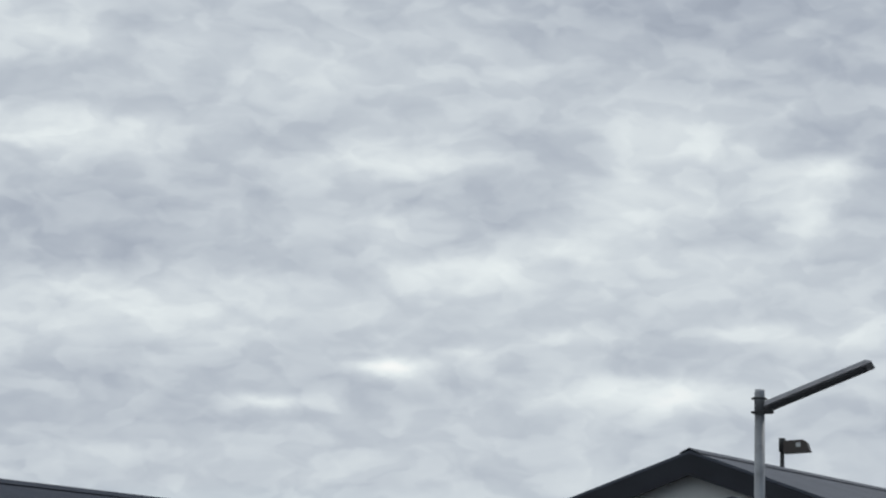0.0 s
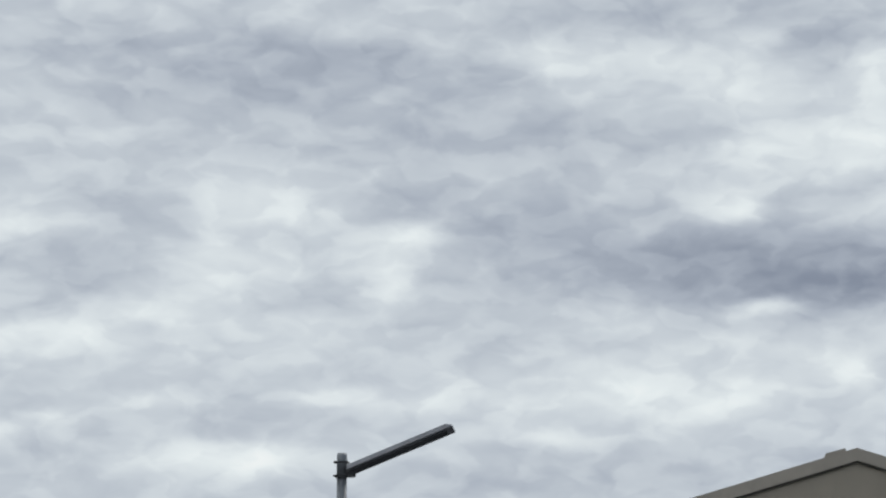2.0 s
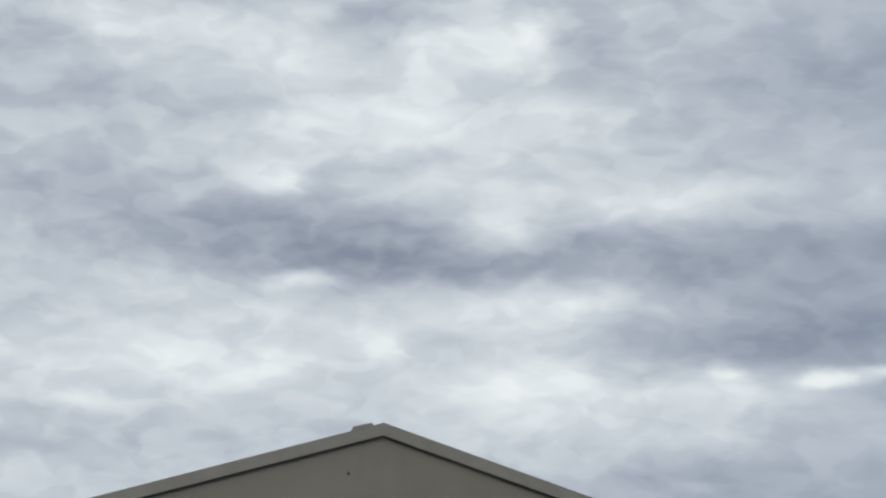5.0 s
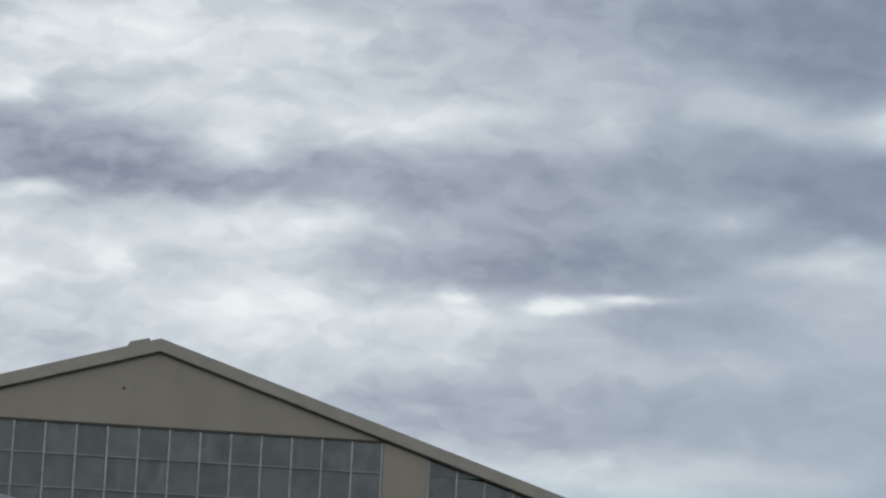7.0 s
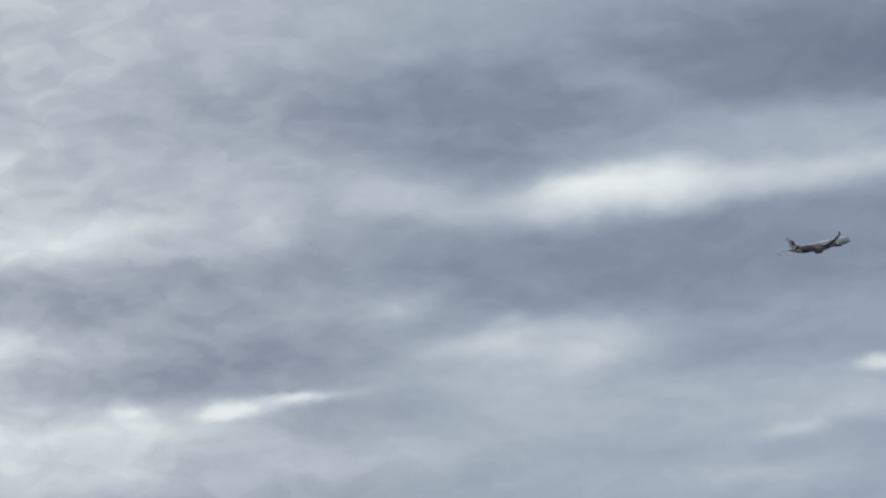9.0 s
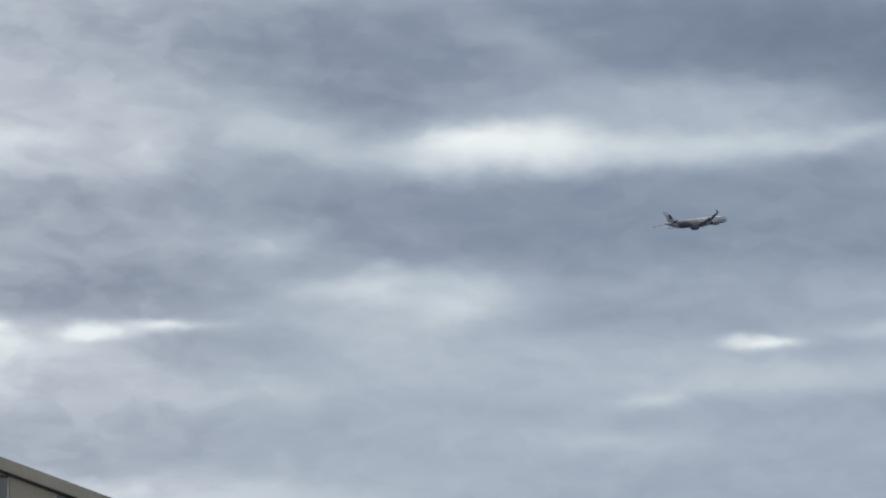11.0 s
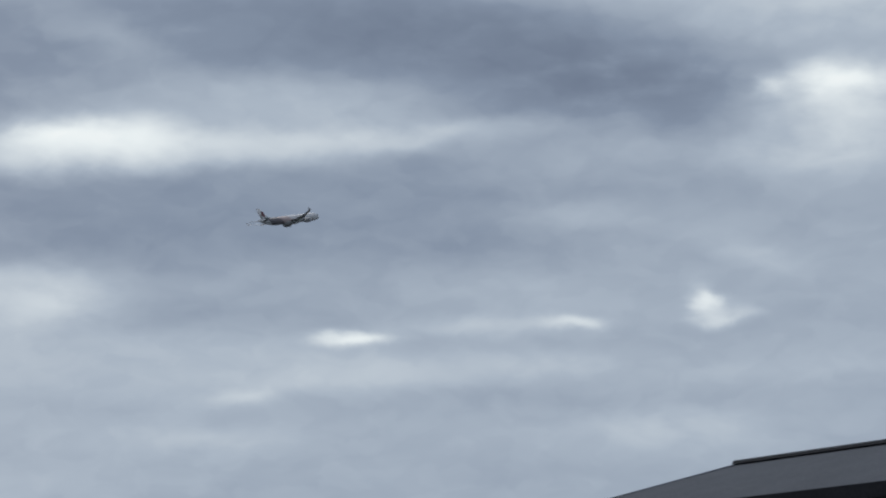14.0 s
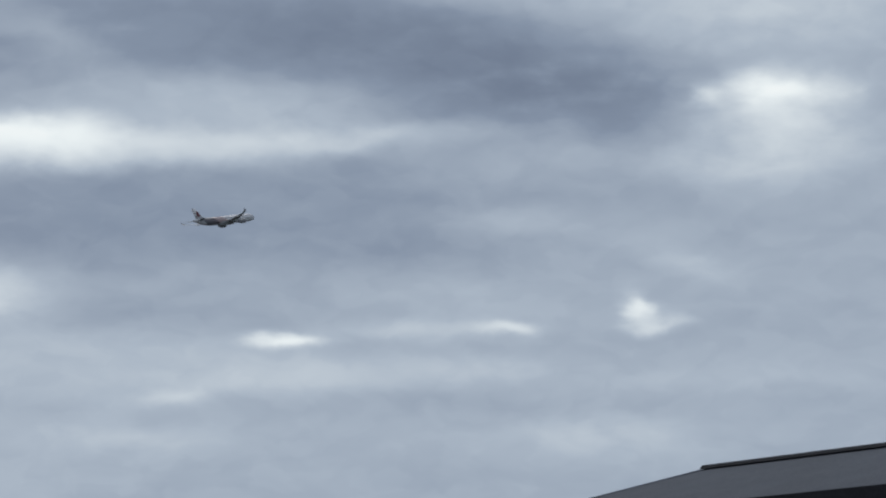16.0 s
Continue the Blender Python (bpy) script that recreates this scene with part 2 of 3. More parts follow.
bank(37.9, 12.8, 0.31, 0.11, 1, 0.78)
bank(33.6, 10.0, 1.40, 0.23, 1, 0.47)
bank(38.7, 8.6, 1.53, 0.36, 1, 0.43)
bank(37.2, 9.1, 1.02, 0.23, -19, 0.52)
bank(32.1, 8.3, 1.78, 0.36, 1, 0.48)
bank(21.3, 8.2, 1.02, 0.43, 1, 0.71)
bank(31.4, 7.6, 1.40, 0.15, 1, 0.62)
bank(33.3, 7.6, 0.43, 0.09, 1, 0.79)
bank(36.3, 8.0, 0.31, 0.15, -34, 0.91)
bank(36.7, 7.7, 0.43, 0.09, 1, 0.77)
bank(28.0, 7.3, 0.45, 0.09, 1, 1.02)
bank(22.5, 6.8, 2.04, 0.46, 1, 0.52)
bank(32.8, 6.7, 1.40, 0.20, 1, 0.59)
bank(28.2, 6.4, 1.66, 0.18, 1, 0.62)
bank(25.7, 6.0, 0.51, 0.14, 1, 0.67)
bank(33.3, 5.9, 3.31, 0.23, 1, 0.39)
bank(38.4, 6.5, 2.55, 0.23, 1, 0.52)
bank(35.3, 5.2, 1.91, 0.36, 1, 0.58)
bank(24.8, 5.1, 1.91, 0.23, 1, 0.59)
bank(29.5, 5.1, 1.91, 0.38, 1, 0.45)

# billows: soft rounded heads with pale tops and grey undersides, broken on one side of the sky and drawn out on the other
puffs = G.vec("ADD", G.vec("MULTIPLY", flat.outputs[0], (0.68, 1.1, 1.0)), G.vec("MULTIPLY", ripple, (1.3, 0.8, 0.0)))
billow = G.noise(puffs, 1.0, 3.0, 0.4).outputs[0]
raised = G.noise(G.vec("ADD", puffs, (0.0, 0.26, 0.0)), 1.0, 3.0, 0.4).outputs[0]
rim = G.math("SUBTRACT", billow, raised)
broken = G.span(heading, 6.0, 20.0, 1.0, 0.32)
field = G.math("MULTIPLY_ADD", G.math("MULTIPLY", G.math("SUBTRACT", billow, 0.5), broken), 0.26, field)
field = G.math("MULTIPLY_ADD", G.math("MULTIPLY", rim, broken), 0.24, field)
heads = G.span(G.noise(G.vec("MULTIPLY", puffs, (1.0, 1.25, 1.0)), 1.3, 2.0, 0.4).outputs[0], 0.44, 0.58, -0.5, 0.5)
field = G.math("MULTIPLY_ADD", G.math("MULTIPLY", heads, broken), 0.07, field)
level = G.node("ShaderNodeMapRange")
for i, v in enumerate((field, -0.3, 1.3, 0.0, 1.0)):
    G.put(level.inputs[i], v)
cloud_colour = G.ramp(level.outputs[0], [(0.0, srgb(92, 103, 122)), (0.19, srgb(107, 119, 139)), (0.34, srgb(131, 144, 163)), (0.5, srgb(168, 180, 194)),
                                         (0.66, srgb(203, 212, 219)), (0.81, srgb(230, 237, 239)), (1.0, srgb(253, 254, 252))])
sky = G.node("ShaderNodeTexSky", sky_type="NISHITA", sun_disc=False, sun_elevation=radians(48), sun_rotation=radians(20))
clear = G.node("ShaderNodeBackground")
clear.inputs[1].default_value = 0.1
WT.links.new(sky.outputs[0], clear.inputs[0])
cloudy = G.node("ShaderNodeBackground")
# on one side of the sky the deck is a warmer, mauve grey
mauve = G.ramp(level.outputs[0], [(0.0, srgb(104, 108, 122)), (0.19, srgb(120, 125, 139)), (0.34, srgb(141, 146, 159)), (0.5, srgb(175, 180, 190)),
                                  (0.66, srgb(203, 210, 217)), (0.81, srgb(229, 237, 239)), (1.0, srgb(252, 254, 252))])
cloud_colour = G.mix(G.span(heading, 6.0, 26.0, 0.45, 0.0), cloud_colour, mauve)
# thin pale blue haze under the cloud deck
haze = G.span(height, 1.4, 3.9, 0.85, 0.0)
WT.links.new(G.mix(haze, cloud_colour, srgb(172, 203, 216)), cloudy.inputs[0])
# a thin strip of clear sky shows low over the roofs
cover = G.span(height, 0.8, 4.0, 0.9, 1.0)
both = G.node("ShaderNodeMixShader")
WT.links.new(cover, both.inputs[0])
WT.links.new(clear.outputs[0], both.inputs[1])
WT.links.new(cloudy.outputs[0], both.inputs[2])
WT.links.new(both.outputs[0], G.node("ShaderNodeOutputWorld").inputs[0])

sun = new("sun", bpy.data.lights.new("sun", "SUN"))
sun.data.energy, sun.data.angle, sun.data.color = 0.8, radians(25), (1.0, 0.97, 0.92)
sun.matrix_world = look((30, 60, 80), (0, 0, 0))

# ---- materials ----
def material(name, colour, rough=0.7, metal=0.0, vary=0.15, scale=1.5, bump=0.0, grain=30.0, stain=None, each=0.0, streak=1.0, gloss=0.5):
    """Colour with broad unevenness, fine grain and, where stain is given, streaks of it. each: how far single pieces differ."""
    m = bpy.data.materials.new(name)
    m.use_nodes = True
    g = Graph(m.node_tree)
    shader = m.node_tree.nodes["Principled BSDF"]
    at = g.node("ShaderNodeTexCoord").outputs["Object"]
    if each:
        pick = g.node("ShaderNodeObjectInfo").outputs["Random"]
        shift = g.node("ShaderNodeCombineXYZ")
        g.put(shift.inputs[0], g.math("MULTIPLY", pick, 57.0))
        g.put(shift.inputs[2], g.math("MULTIPLY", pick, 31.0))
        at = g.vec("ADD", at, shift.outputs[0])
    large = g.noise(at, scale, 4.0).outputs[0]
    fine = g.noise(at, grain, 3.0).outputs[0]
    dark = tuple(c * (1 - vary) for c in colour) + (1,)
    light = tuple(min(1, c * (1 + vary)) for c in colour) + (1,)
    tone = g.mix(g.span(large, 0.3, 0.7, 0.0, 1.0), dark, light)
    tone = g.mix(g.math("MULTIPLY", fine, 0.25), tone, dark)
    if stain:
        drawn = g.noise(g.vec("MULTIPLY", at, (1.0, 1.0, streak)), scale * 1.7, 5.0, 0.6).outputs[0]
        tone = g.mix(g.span(drawn, 0.52, 0.75, 0.0, 0.6), tone, stain + (1,))
    if each:
        tone = g.mix(g.math("MULTIPLY", pick, each), tone, dark[:3] + (1,))
        tone = g.mix(g.math("MULTIPLY", g.math("FRACT", g.math("MULTIPLY", pick, 7.31)), each * 0.6), tone, light[:3] + (1,))
    g.put(shader.inputs["Base Color"], tone)
    g.put(shader.inputs["Roughness"], g.span(fine, 0.3, 0.7, max(0, rough - 0.08), min(1, rough + 0.08)))
    shader.inputs["Metallic"].default_value = metal
    shader.inputs["Specular IOR Level"].default_value = gloss
    if bump:
        b = g.node("ShaderNodeBump")
        b.inputs["Strength"].default_value, b.inputs["Distance"].default_value = bump, 0.01
        g.put(b.inputs["Height"], fine)
        g.put(shader.inputs["Normal"], b.outputs[0])
    return m


BEIGE = material("beige_sheet", (0.465, 0.395, 0.305), 0.6, vary=0.06, scale=0.6, stain=(0.40, 0.34, 0.26), streak=0.25)
BEIGE_TRIM = material("beige_trim", (0.52, 0.45, 0.365), 0.55, vary=0.07, stain=(0.43, 0.37, 0.295))
# brown for the shade drawn below the barge boards, also on header rail and vent
SHADOW_GAP = material("shadow_brown", (0.11, 0.095, 0.075), 0.7)
GLAZING = material("frosted_glazing", (0.225, 0.232, 0.208), 0.32, vary=0.26, scale=1.1, stain=(0.38, 0.39, 0.35), each=0.55, streak=0.25)
MULLION = material("pale_mullion", (0.53, 0.52, 0.47), 0.55, vary=0.2, scale=2.5, stain=(0.24, 0.22, 0.18))
LAP = material("pale_lap_strip", (0.34, 0.35, 0.32), 0.5, vary=0.2, scale=1.2, stain=(0.22, 0.23, 0.21))
DARK_INSIDE = material("unlit_inside", (0.012, 0.013, 0.02), 0.6)
ROOF_DARK = material("charcoal_roof", (0.055, 0.063, 0.083), 0.8, vary=0.08, stain=(0.065, 0.073, 0.093), gloss=0.12)
FASCIA = material("black_fascia", (0.013, 0.014, 0.02), 0.75, gloss=0.15)
ROOF_SLATE = material("slate_grey_roof", (0.095, 0.106, 0.13), 0.7, vary=0.1, stain=(0.12, 0.13, 0.15), gloss=0.25)
BARGE_GREY = material("charcoal_barge", (0.036, 0.038, 0.046), 0.7, vary=0.15, gloss=0.25)
SHED_ROOF = material("weathered_grey_roof", (0.12, 0.128, 0.15), 0.75, stain=(0.12, 0.125, 0.14), gloss=0.2)
CAPPING = material("pale_capping", (0.42, 0.42, 0.43), 0.45)
WALL_GREY = material("pale_grey_wall", (0.66, 0.66, 0.645), 0.7, vary=0.06, scale=0.8)
WALL_DARK = material("dark_wall", (0.03, 0.032, 0.035), 0.8)
BOARD = material("grey_board", (0.58, 0.575, 0.555), 0.65, vary=0.08, each=0.25)
GALV = material("galvanised_steel", (0.30, 0.31, 0.32), 0.45, metal=0.5, vary=0.15, scale=4, stain=(0.17, 0.17, 0.17))
LAMP_GREY = material("lamp_grey", (0.36, 0.35, 0.36), 0.5, vary=0.1, scale=4, stain=(0.24, 0.23, 0.22))
DIFFUSER = material("lamp_diffuser", (0.10, 0.10, 0.105), 0.3)
BRACKET = material("dark_bracket", (0.05, 0.05, 0.05), 0.6)
FLOOD = material("bronze_floodlight", (0.075, 0.06, 0.05), 0.5)
LENS = material("floodlight_lens", (0.6, 0.6, 0.58), 0.15)
CORRUGATED = material("corrugated_steel", (0.62, 0.62, 0.66), 0.5, metal=0.1, vary=0.12, stain=(0.2, 0.2, 0.21), streak=0.4)
PIPE = material("pale_pipe", (0.27, 0.28, 0.30), 0.55)
WINDOW_DARK = material("dark_window", (0.012, 0.013, 0.016), 0.12)
GROUND = material("asphalt", (0.05, 0.05, 0.05), 0.9, vary=0.3, bump=0.4)
BARK = material("bark", (0.10, 0.08, 0.06), 0.9, bump=0.5)
LEAF = material("leaf", (0.075, 0.10, 0.045), 0.6, vary=0.4, scale=2.0)
PLANE_WHITE = material("white_aircraft_paint", (0.50, 0.50, 0.53), 0.5, vary=0.04, scale=0.3)
PLANE_GREY = material("grey_wing_paint", (0.32, 0.33, 0.35), 0.45, vary=0.08, scale=0.3)
PLANE_DARK = material("dark_engine_paint", (0.19, 0.19, 0.21), 0.45)
MOTIF = material("dark_red_motif", (0.13, 0.03, 0.04), 0.4)


def livery():
    """White nose, a slanting rose band at the wing, a near-black band behind it, white tail."""
    m = bpy.data.materials.new("fuselage_livery")
    m.use_nodes = True
    g = Graph(m.node_tree)
    xyz = g.node("ShaderNodeSeparateXYZ")
    g.put(xyz.inputs[0], g.node("ShaderNodeTexCoord").outputs["Object"])
    along = g.math("MULTIPLY_ADD", xyz.outputs[2], 1.3, xyz.outputs[0])
    tone = g.ramp(g.math("MULTIPLY_ADD", along, 1 / 64, 0.5),
                  [(0.0, (0.50, 0.50, 0.53, 1)), (0.15, (0.50, 0.50, 0.53, 1)), (0.158, (0.085, 0.085, 0.10, 1)), (0.33, (0.12, 0.10, 0.115, 1)),
                   (0.36, (0.36, 0.28, 0.29, 1)), (0.49, (0.42, 0.34, 0.345, 1)), (0.51, (0.50, 0.50, 0.53, 1)), (1.0, (0.50, 0.50, 0.53, 1))])
    low = g.span(xyz.outputs[2], -2.6, -1.9, 1.0, 0.0)
    tone = g.mix(g.math("MULTIPLY", low, 0.5), tone, (0.25, 0.25, 0.27, 1))
    g.put(m.node_tree.nodes["Principled BSDF"].inputs["Base Color"], tone)
    m.node_tree.nodes["Principled BSDF"].inputs["Roughness"].default_value = 0.5
    return m


LIVERY = livery()


# ---- making things ----
def thing(name, label, category, at=Matrix(), group="", kind=""):
    ob = tagged(new(name), label, category, group, kind)
    ob.matrix_basis = at
    return ob


def part(name, bm, mat, parent=None, label=""):
    """One bmesh as one mesh object under a thing or a part."""
    me = bpy.data.meshes.new(name)
    bmesh.ops.recalc_face_normals(bm, faces=bm.faces)
    bm.to_mesh(me)
    bm.free()
    me.materials.append(mat)
    ob = new(name, me)
    ob.parent = parent
    return tagged(ob, label)


def smooth(ob):
    ob.data.shade_smooth()
    return ob


def box(x0, y0, z0, x1, y1, z1, bm=None, bevel=0.0):
    bm = bm or bmesh.new()
    made = bmesh.ops.create_cube(bm, size=1, matrix=Matrix.LocRotScale(((x0 + x1) / 2, (y0 + y1) / 2, (z0 + z1) / 2), None, (abs(x1 - x0), abs(y1 - y0), abs(z1 - z0))))
    if bevel:
        edges = {e for v in made["verts"] for e in v.link_edges}
        bmesh.ops.bevel(bm, geom=list(edges), offset=bevel, segments=2, affect="EDGES")
    return bm


def prism(outline, y0, y1, bm=None):
    """An outline in x and z, drawn out from y0 to y1."""
    bm = bm or bmesh.new()
    a = [bm.verts.new((x, y0, z)) for x, z in outline]
    b = [bm.verts.new((x, y1, z)) for x, z in outline]
    bm.faces.new(a), bm.faces.new(b[::-1])
    for i in range(len(a)):
        j = (i + 1) % len(a)
        bm.faces.new((a[i], b[i], b[j], a[j]))
    return bm


def slab(points, thick, bm=None):
    """A flat piece through the points, given thickness downwards."""
    bm = bm or bmesh.new()
    a = [bm.verts.new(p) for p in points]
    b = [bm.verts.new(Vector(p) - Vector((0, 0, thick))) for p in points]
    bm.faces.new(a), bm.faces.new(b[::-1])
    for i in range(len(a)):
        j = (i + 1) % len(a)
        bm.faces.new((a[i], b[i], b[j], a[j]))
    return bm


def rod(points, radius, bm=None, sides=10, end=None):
    """A round bar along points; tapers to end."""
    bm = bm or bmesh.new()
    points = [Vector(p) for p in points]
    rings = []
    for i, p in enumerate(points):
        d = (points[min(i + 1, len(points) - 1)] - points[max(i - 1, 0)]).normalized()
        u = d.orthogonal().normalized()
        if abs(d.z) < 0.9:
            u = d.cross(Vector((0, 0, 1))).normalized()
        v = d.cross(u)
        r = radius if end is None else radius + (end - radius) * i / (len(points) - 1)
        rings.append([bm.verts.new(p + r * (math.cos(2 * math.pi * k / sides) * u + math.sin(2 * math.pi * k / sides) * v)) for k in range(sides)])
    for a, b in zip(rings, rings[1:]):
        for k in range(sides):
            bm.faces.new((a[k], a[(k + 1) % sides], b[(k + 1) % sides], b[k]))
    bm.faces.new(rings[0]), bm.faces.new(rings[-1][::-1])
    return bm


def sheet_roof(corners, thick=0.05):
    """A sheet of metal roofing with a small folded lip along its lower edge: corners top, low, low, top."""
    bm = slab(corners, thick)
    b, c = Vector(corners[1]), Vector(corners[2])
    out = (b - Vector(corners[0])).normalized()
    rod([b + out * 0.01 - Vector((0, 0, 0.02)), c + out * 0.01 - Vector((0, 0, 0.02))], 0.018, bm, 6)
    return bm


def ground():
    bm = bmesh.new()
    bmesh.ops.create_circle(bm, cap_ends=True, segments=64, radius=4000)
    tagged(part("ground", bm, GROUND), "dark grey asphalt ground reaching the horizon", "ground", kind="structure")


ground()


# ---- houses and shed ----
def gable_house(name, label, front, back, half, eave, top, wall_mat, category="house", capping=None, overhang=0.6, barge=0.27, roof=None, trim=None):
    """A long building whose ridge runs from front to back between gable ends."""
    f, b = Vector((*front, 0)), Vector((*back, 0))
    length, turn = (b - f).length, math.atan2(-(b - f).x, (b - f).y)
    h = thing(name, label, category, Matrix.LocRotScale(f, Euler((0, 0, turn)), None))
    roof, trim = roof or ROOF_DARK, trim or FASCIA
    k = (top - eave) / half
    o = half + 0.45
    part("wall", prism([(-half, 0), (half, 0), (half, eave - 0.3), (0, top - 0.3), (-half, eave - 0.3)], overhang, length - overhang), wall_mat, h)
    for s in (-1, 1):
        low = top - k * o
        part("roof_plane", sheet_roof([(0, 0, top), (s * o, 0, low), (s * o, length, low), (0, length, top)]), roof, h)
        part("barge_board", prism([(0, top - 0.055), (s * o, low - 0.055), (s * o, low - 0.06 - barge), (0, top - 0.06 - barge)], -0.03, 0.02), trim, h)
        part("soffit", slab([(0, 0.025, top - 0.24), (s * o, 0.025, low - 0.24), (s * o, overhang, low - 0.24), (0, overhang, top - 0.24)], 0.03), trim, h)
        part("gutter", box(s * o, 0.0, low - 0.17, s * (o + 0.13), length, low - 0.03, bevel=0.015), trim, h)
        if capping:
            part("barge_capping", prism([(0, top + 0.03), (s * o, low + 0.03), (s * o, low - 0.025), (0, top - 0.025)], -0.06, -0.031), capping, h, "pale metal capping")
    part("ridge_cap", prism([(-0.2, top - 0.2 * k + 0.02), (0, top + 0.045), (0.2, top - 0.2 * k + 0.02), (0, top + 0.02)], -0.03, length + 0.03), roof, h)
    return h


gable_house("house", "dark-roofed house with pale grey gable wall", (-7.85, 44.3), (-3.8, 62.0), 5.0, 3.57, 5.30, WALL_GREY, overhang=0.3, barge=0.38, roof=ROOF_SLATE, trim=BARGE_GREY)
gable_house("house", "low house with long charcoal roof ridge", (-18.6, 29.0), (-15.7, 43.9), 4.0, 2.9, 4.17, WALL_GREY)
far_house = gable_house("house", "long low dark house with pale roof capping", (18.7, 51.8), (22.4, 84.2), 4.0, 3.06, 4.2, WALL_DARK, capping=CAPPING)
part("wall_light", rod([(-3.2, 0.56, 2.80), (-3.2, 0.56, 2.89), (-3.2, 0.56, 2.96)], 0.07, end=0.04), LENS, far_house, "small white wall light")


def shed():
    far, near = Vector((1.17, 33.8, 0)), Vector((-1.76, 20.5, 0))
    length, turn = (far - near).length, math.atan2(-(far - near).x, (far - near).y)
    h = thing("shed", "grey corrugated metal shed with dark gutter", "shed", Matrix.LocRotScale(near, Euler((0, 0, turn)), None))
    eave, wide, rise = 2.41, 3.2, 0.5
    bm, rows = bmesh.new(), []
    board, z = 0.112, 0.0
    while z < eave - 0.02:
        for dx, dz in ((-0.10, 0.0), (-0.10, 0.03), (-0.045, 0.05), (-0.05, board - 0.008)):
            rows.append([bm.verts.new((dx, y, min(z + dz, eave))) for y in (0.05, length - 0.12)])
        z += board
    for a, b in zip(rows, rows[1:]):
        bm.faces.new((a[0], a[1], b[1], b[0]))
    part("cladding", bm, CORRUGATED, h, "horizontal ribbed steel cladding")
    part("wall", prism([(-wide, 0), (-0.12, 0), (-0.12, eave), (-wide / 2, eave + rise - 0.06), (-wide, eave)], 0.06, length - 0.13), WALL_DARK, h)
    part("corner_post", box(-0.14, length - 0.14, 0, -0.05, length - 0.04, eave, bevel=0.008), FASCIA, h)
    for x0, x1 in ((-wide / 2, 0.02), (-wide / 2, -wide - 0.1)):
        part("roof_plane", sheet_roof([(x0, -0.05, eave + rise + 0.05), (x1, -0.05, eave + 0.09), (x1, length + 0.05, eave + 0.09), (x0, length + 0.05, eave + rise + 0.05)]), SHED_ROOF, h)
    part("gutter", box(0.0, -0.05, eave - 0.03, 0.11, length + 0.05, eave + 0.085, bevel=0.02), FASCIA, h)
    part("fascia", box(-0.06, -0.05, eave - 0.07, 0.0, length + 0.04, eave + 0.04), FASCIA, h)
    y = length * 0.54
    smooth(part("vent_pipe", rod([(0.16, y, eave - 0.12), (0.16, y, eave + 0.36)], 0.032, sides=12), PIPE, h))
    smooth(part("downpipe", rod([(0.16, y, eave - 0.10), (0.14, y - 0.1, eave - 0.22), (0.02, y - 1.3, eave - 0.52), (0.0, y - 1.4, eave - 0.62), (0.0, y - 1.4, 0.0)], 0.033, sides=12), PIPE, h))
    w = part("window", box(-0.07, 1.2, 0.9, -0.02, 2.5, 1.88), WINDOW_DARK, h, "dark glass with pale frame")
    part("window_frame", box(-0.06, 2.5, 0.85, 0.0, 2.6, 1.95, bevel=0.01), MULLION, w)
    part("window_frame", box(-0.06, 1.1, 1.88, 0.0, 2.5, 1.95, bevel=0.01), MULLION, w)


shed()


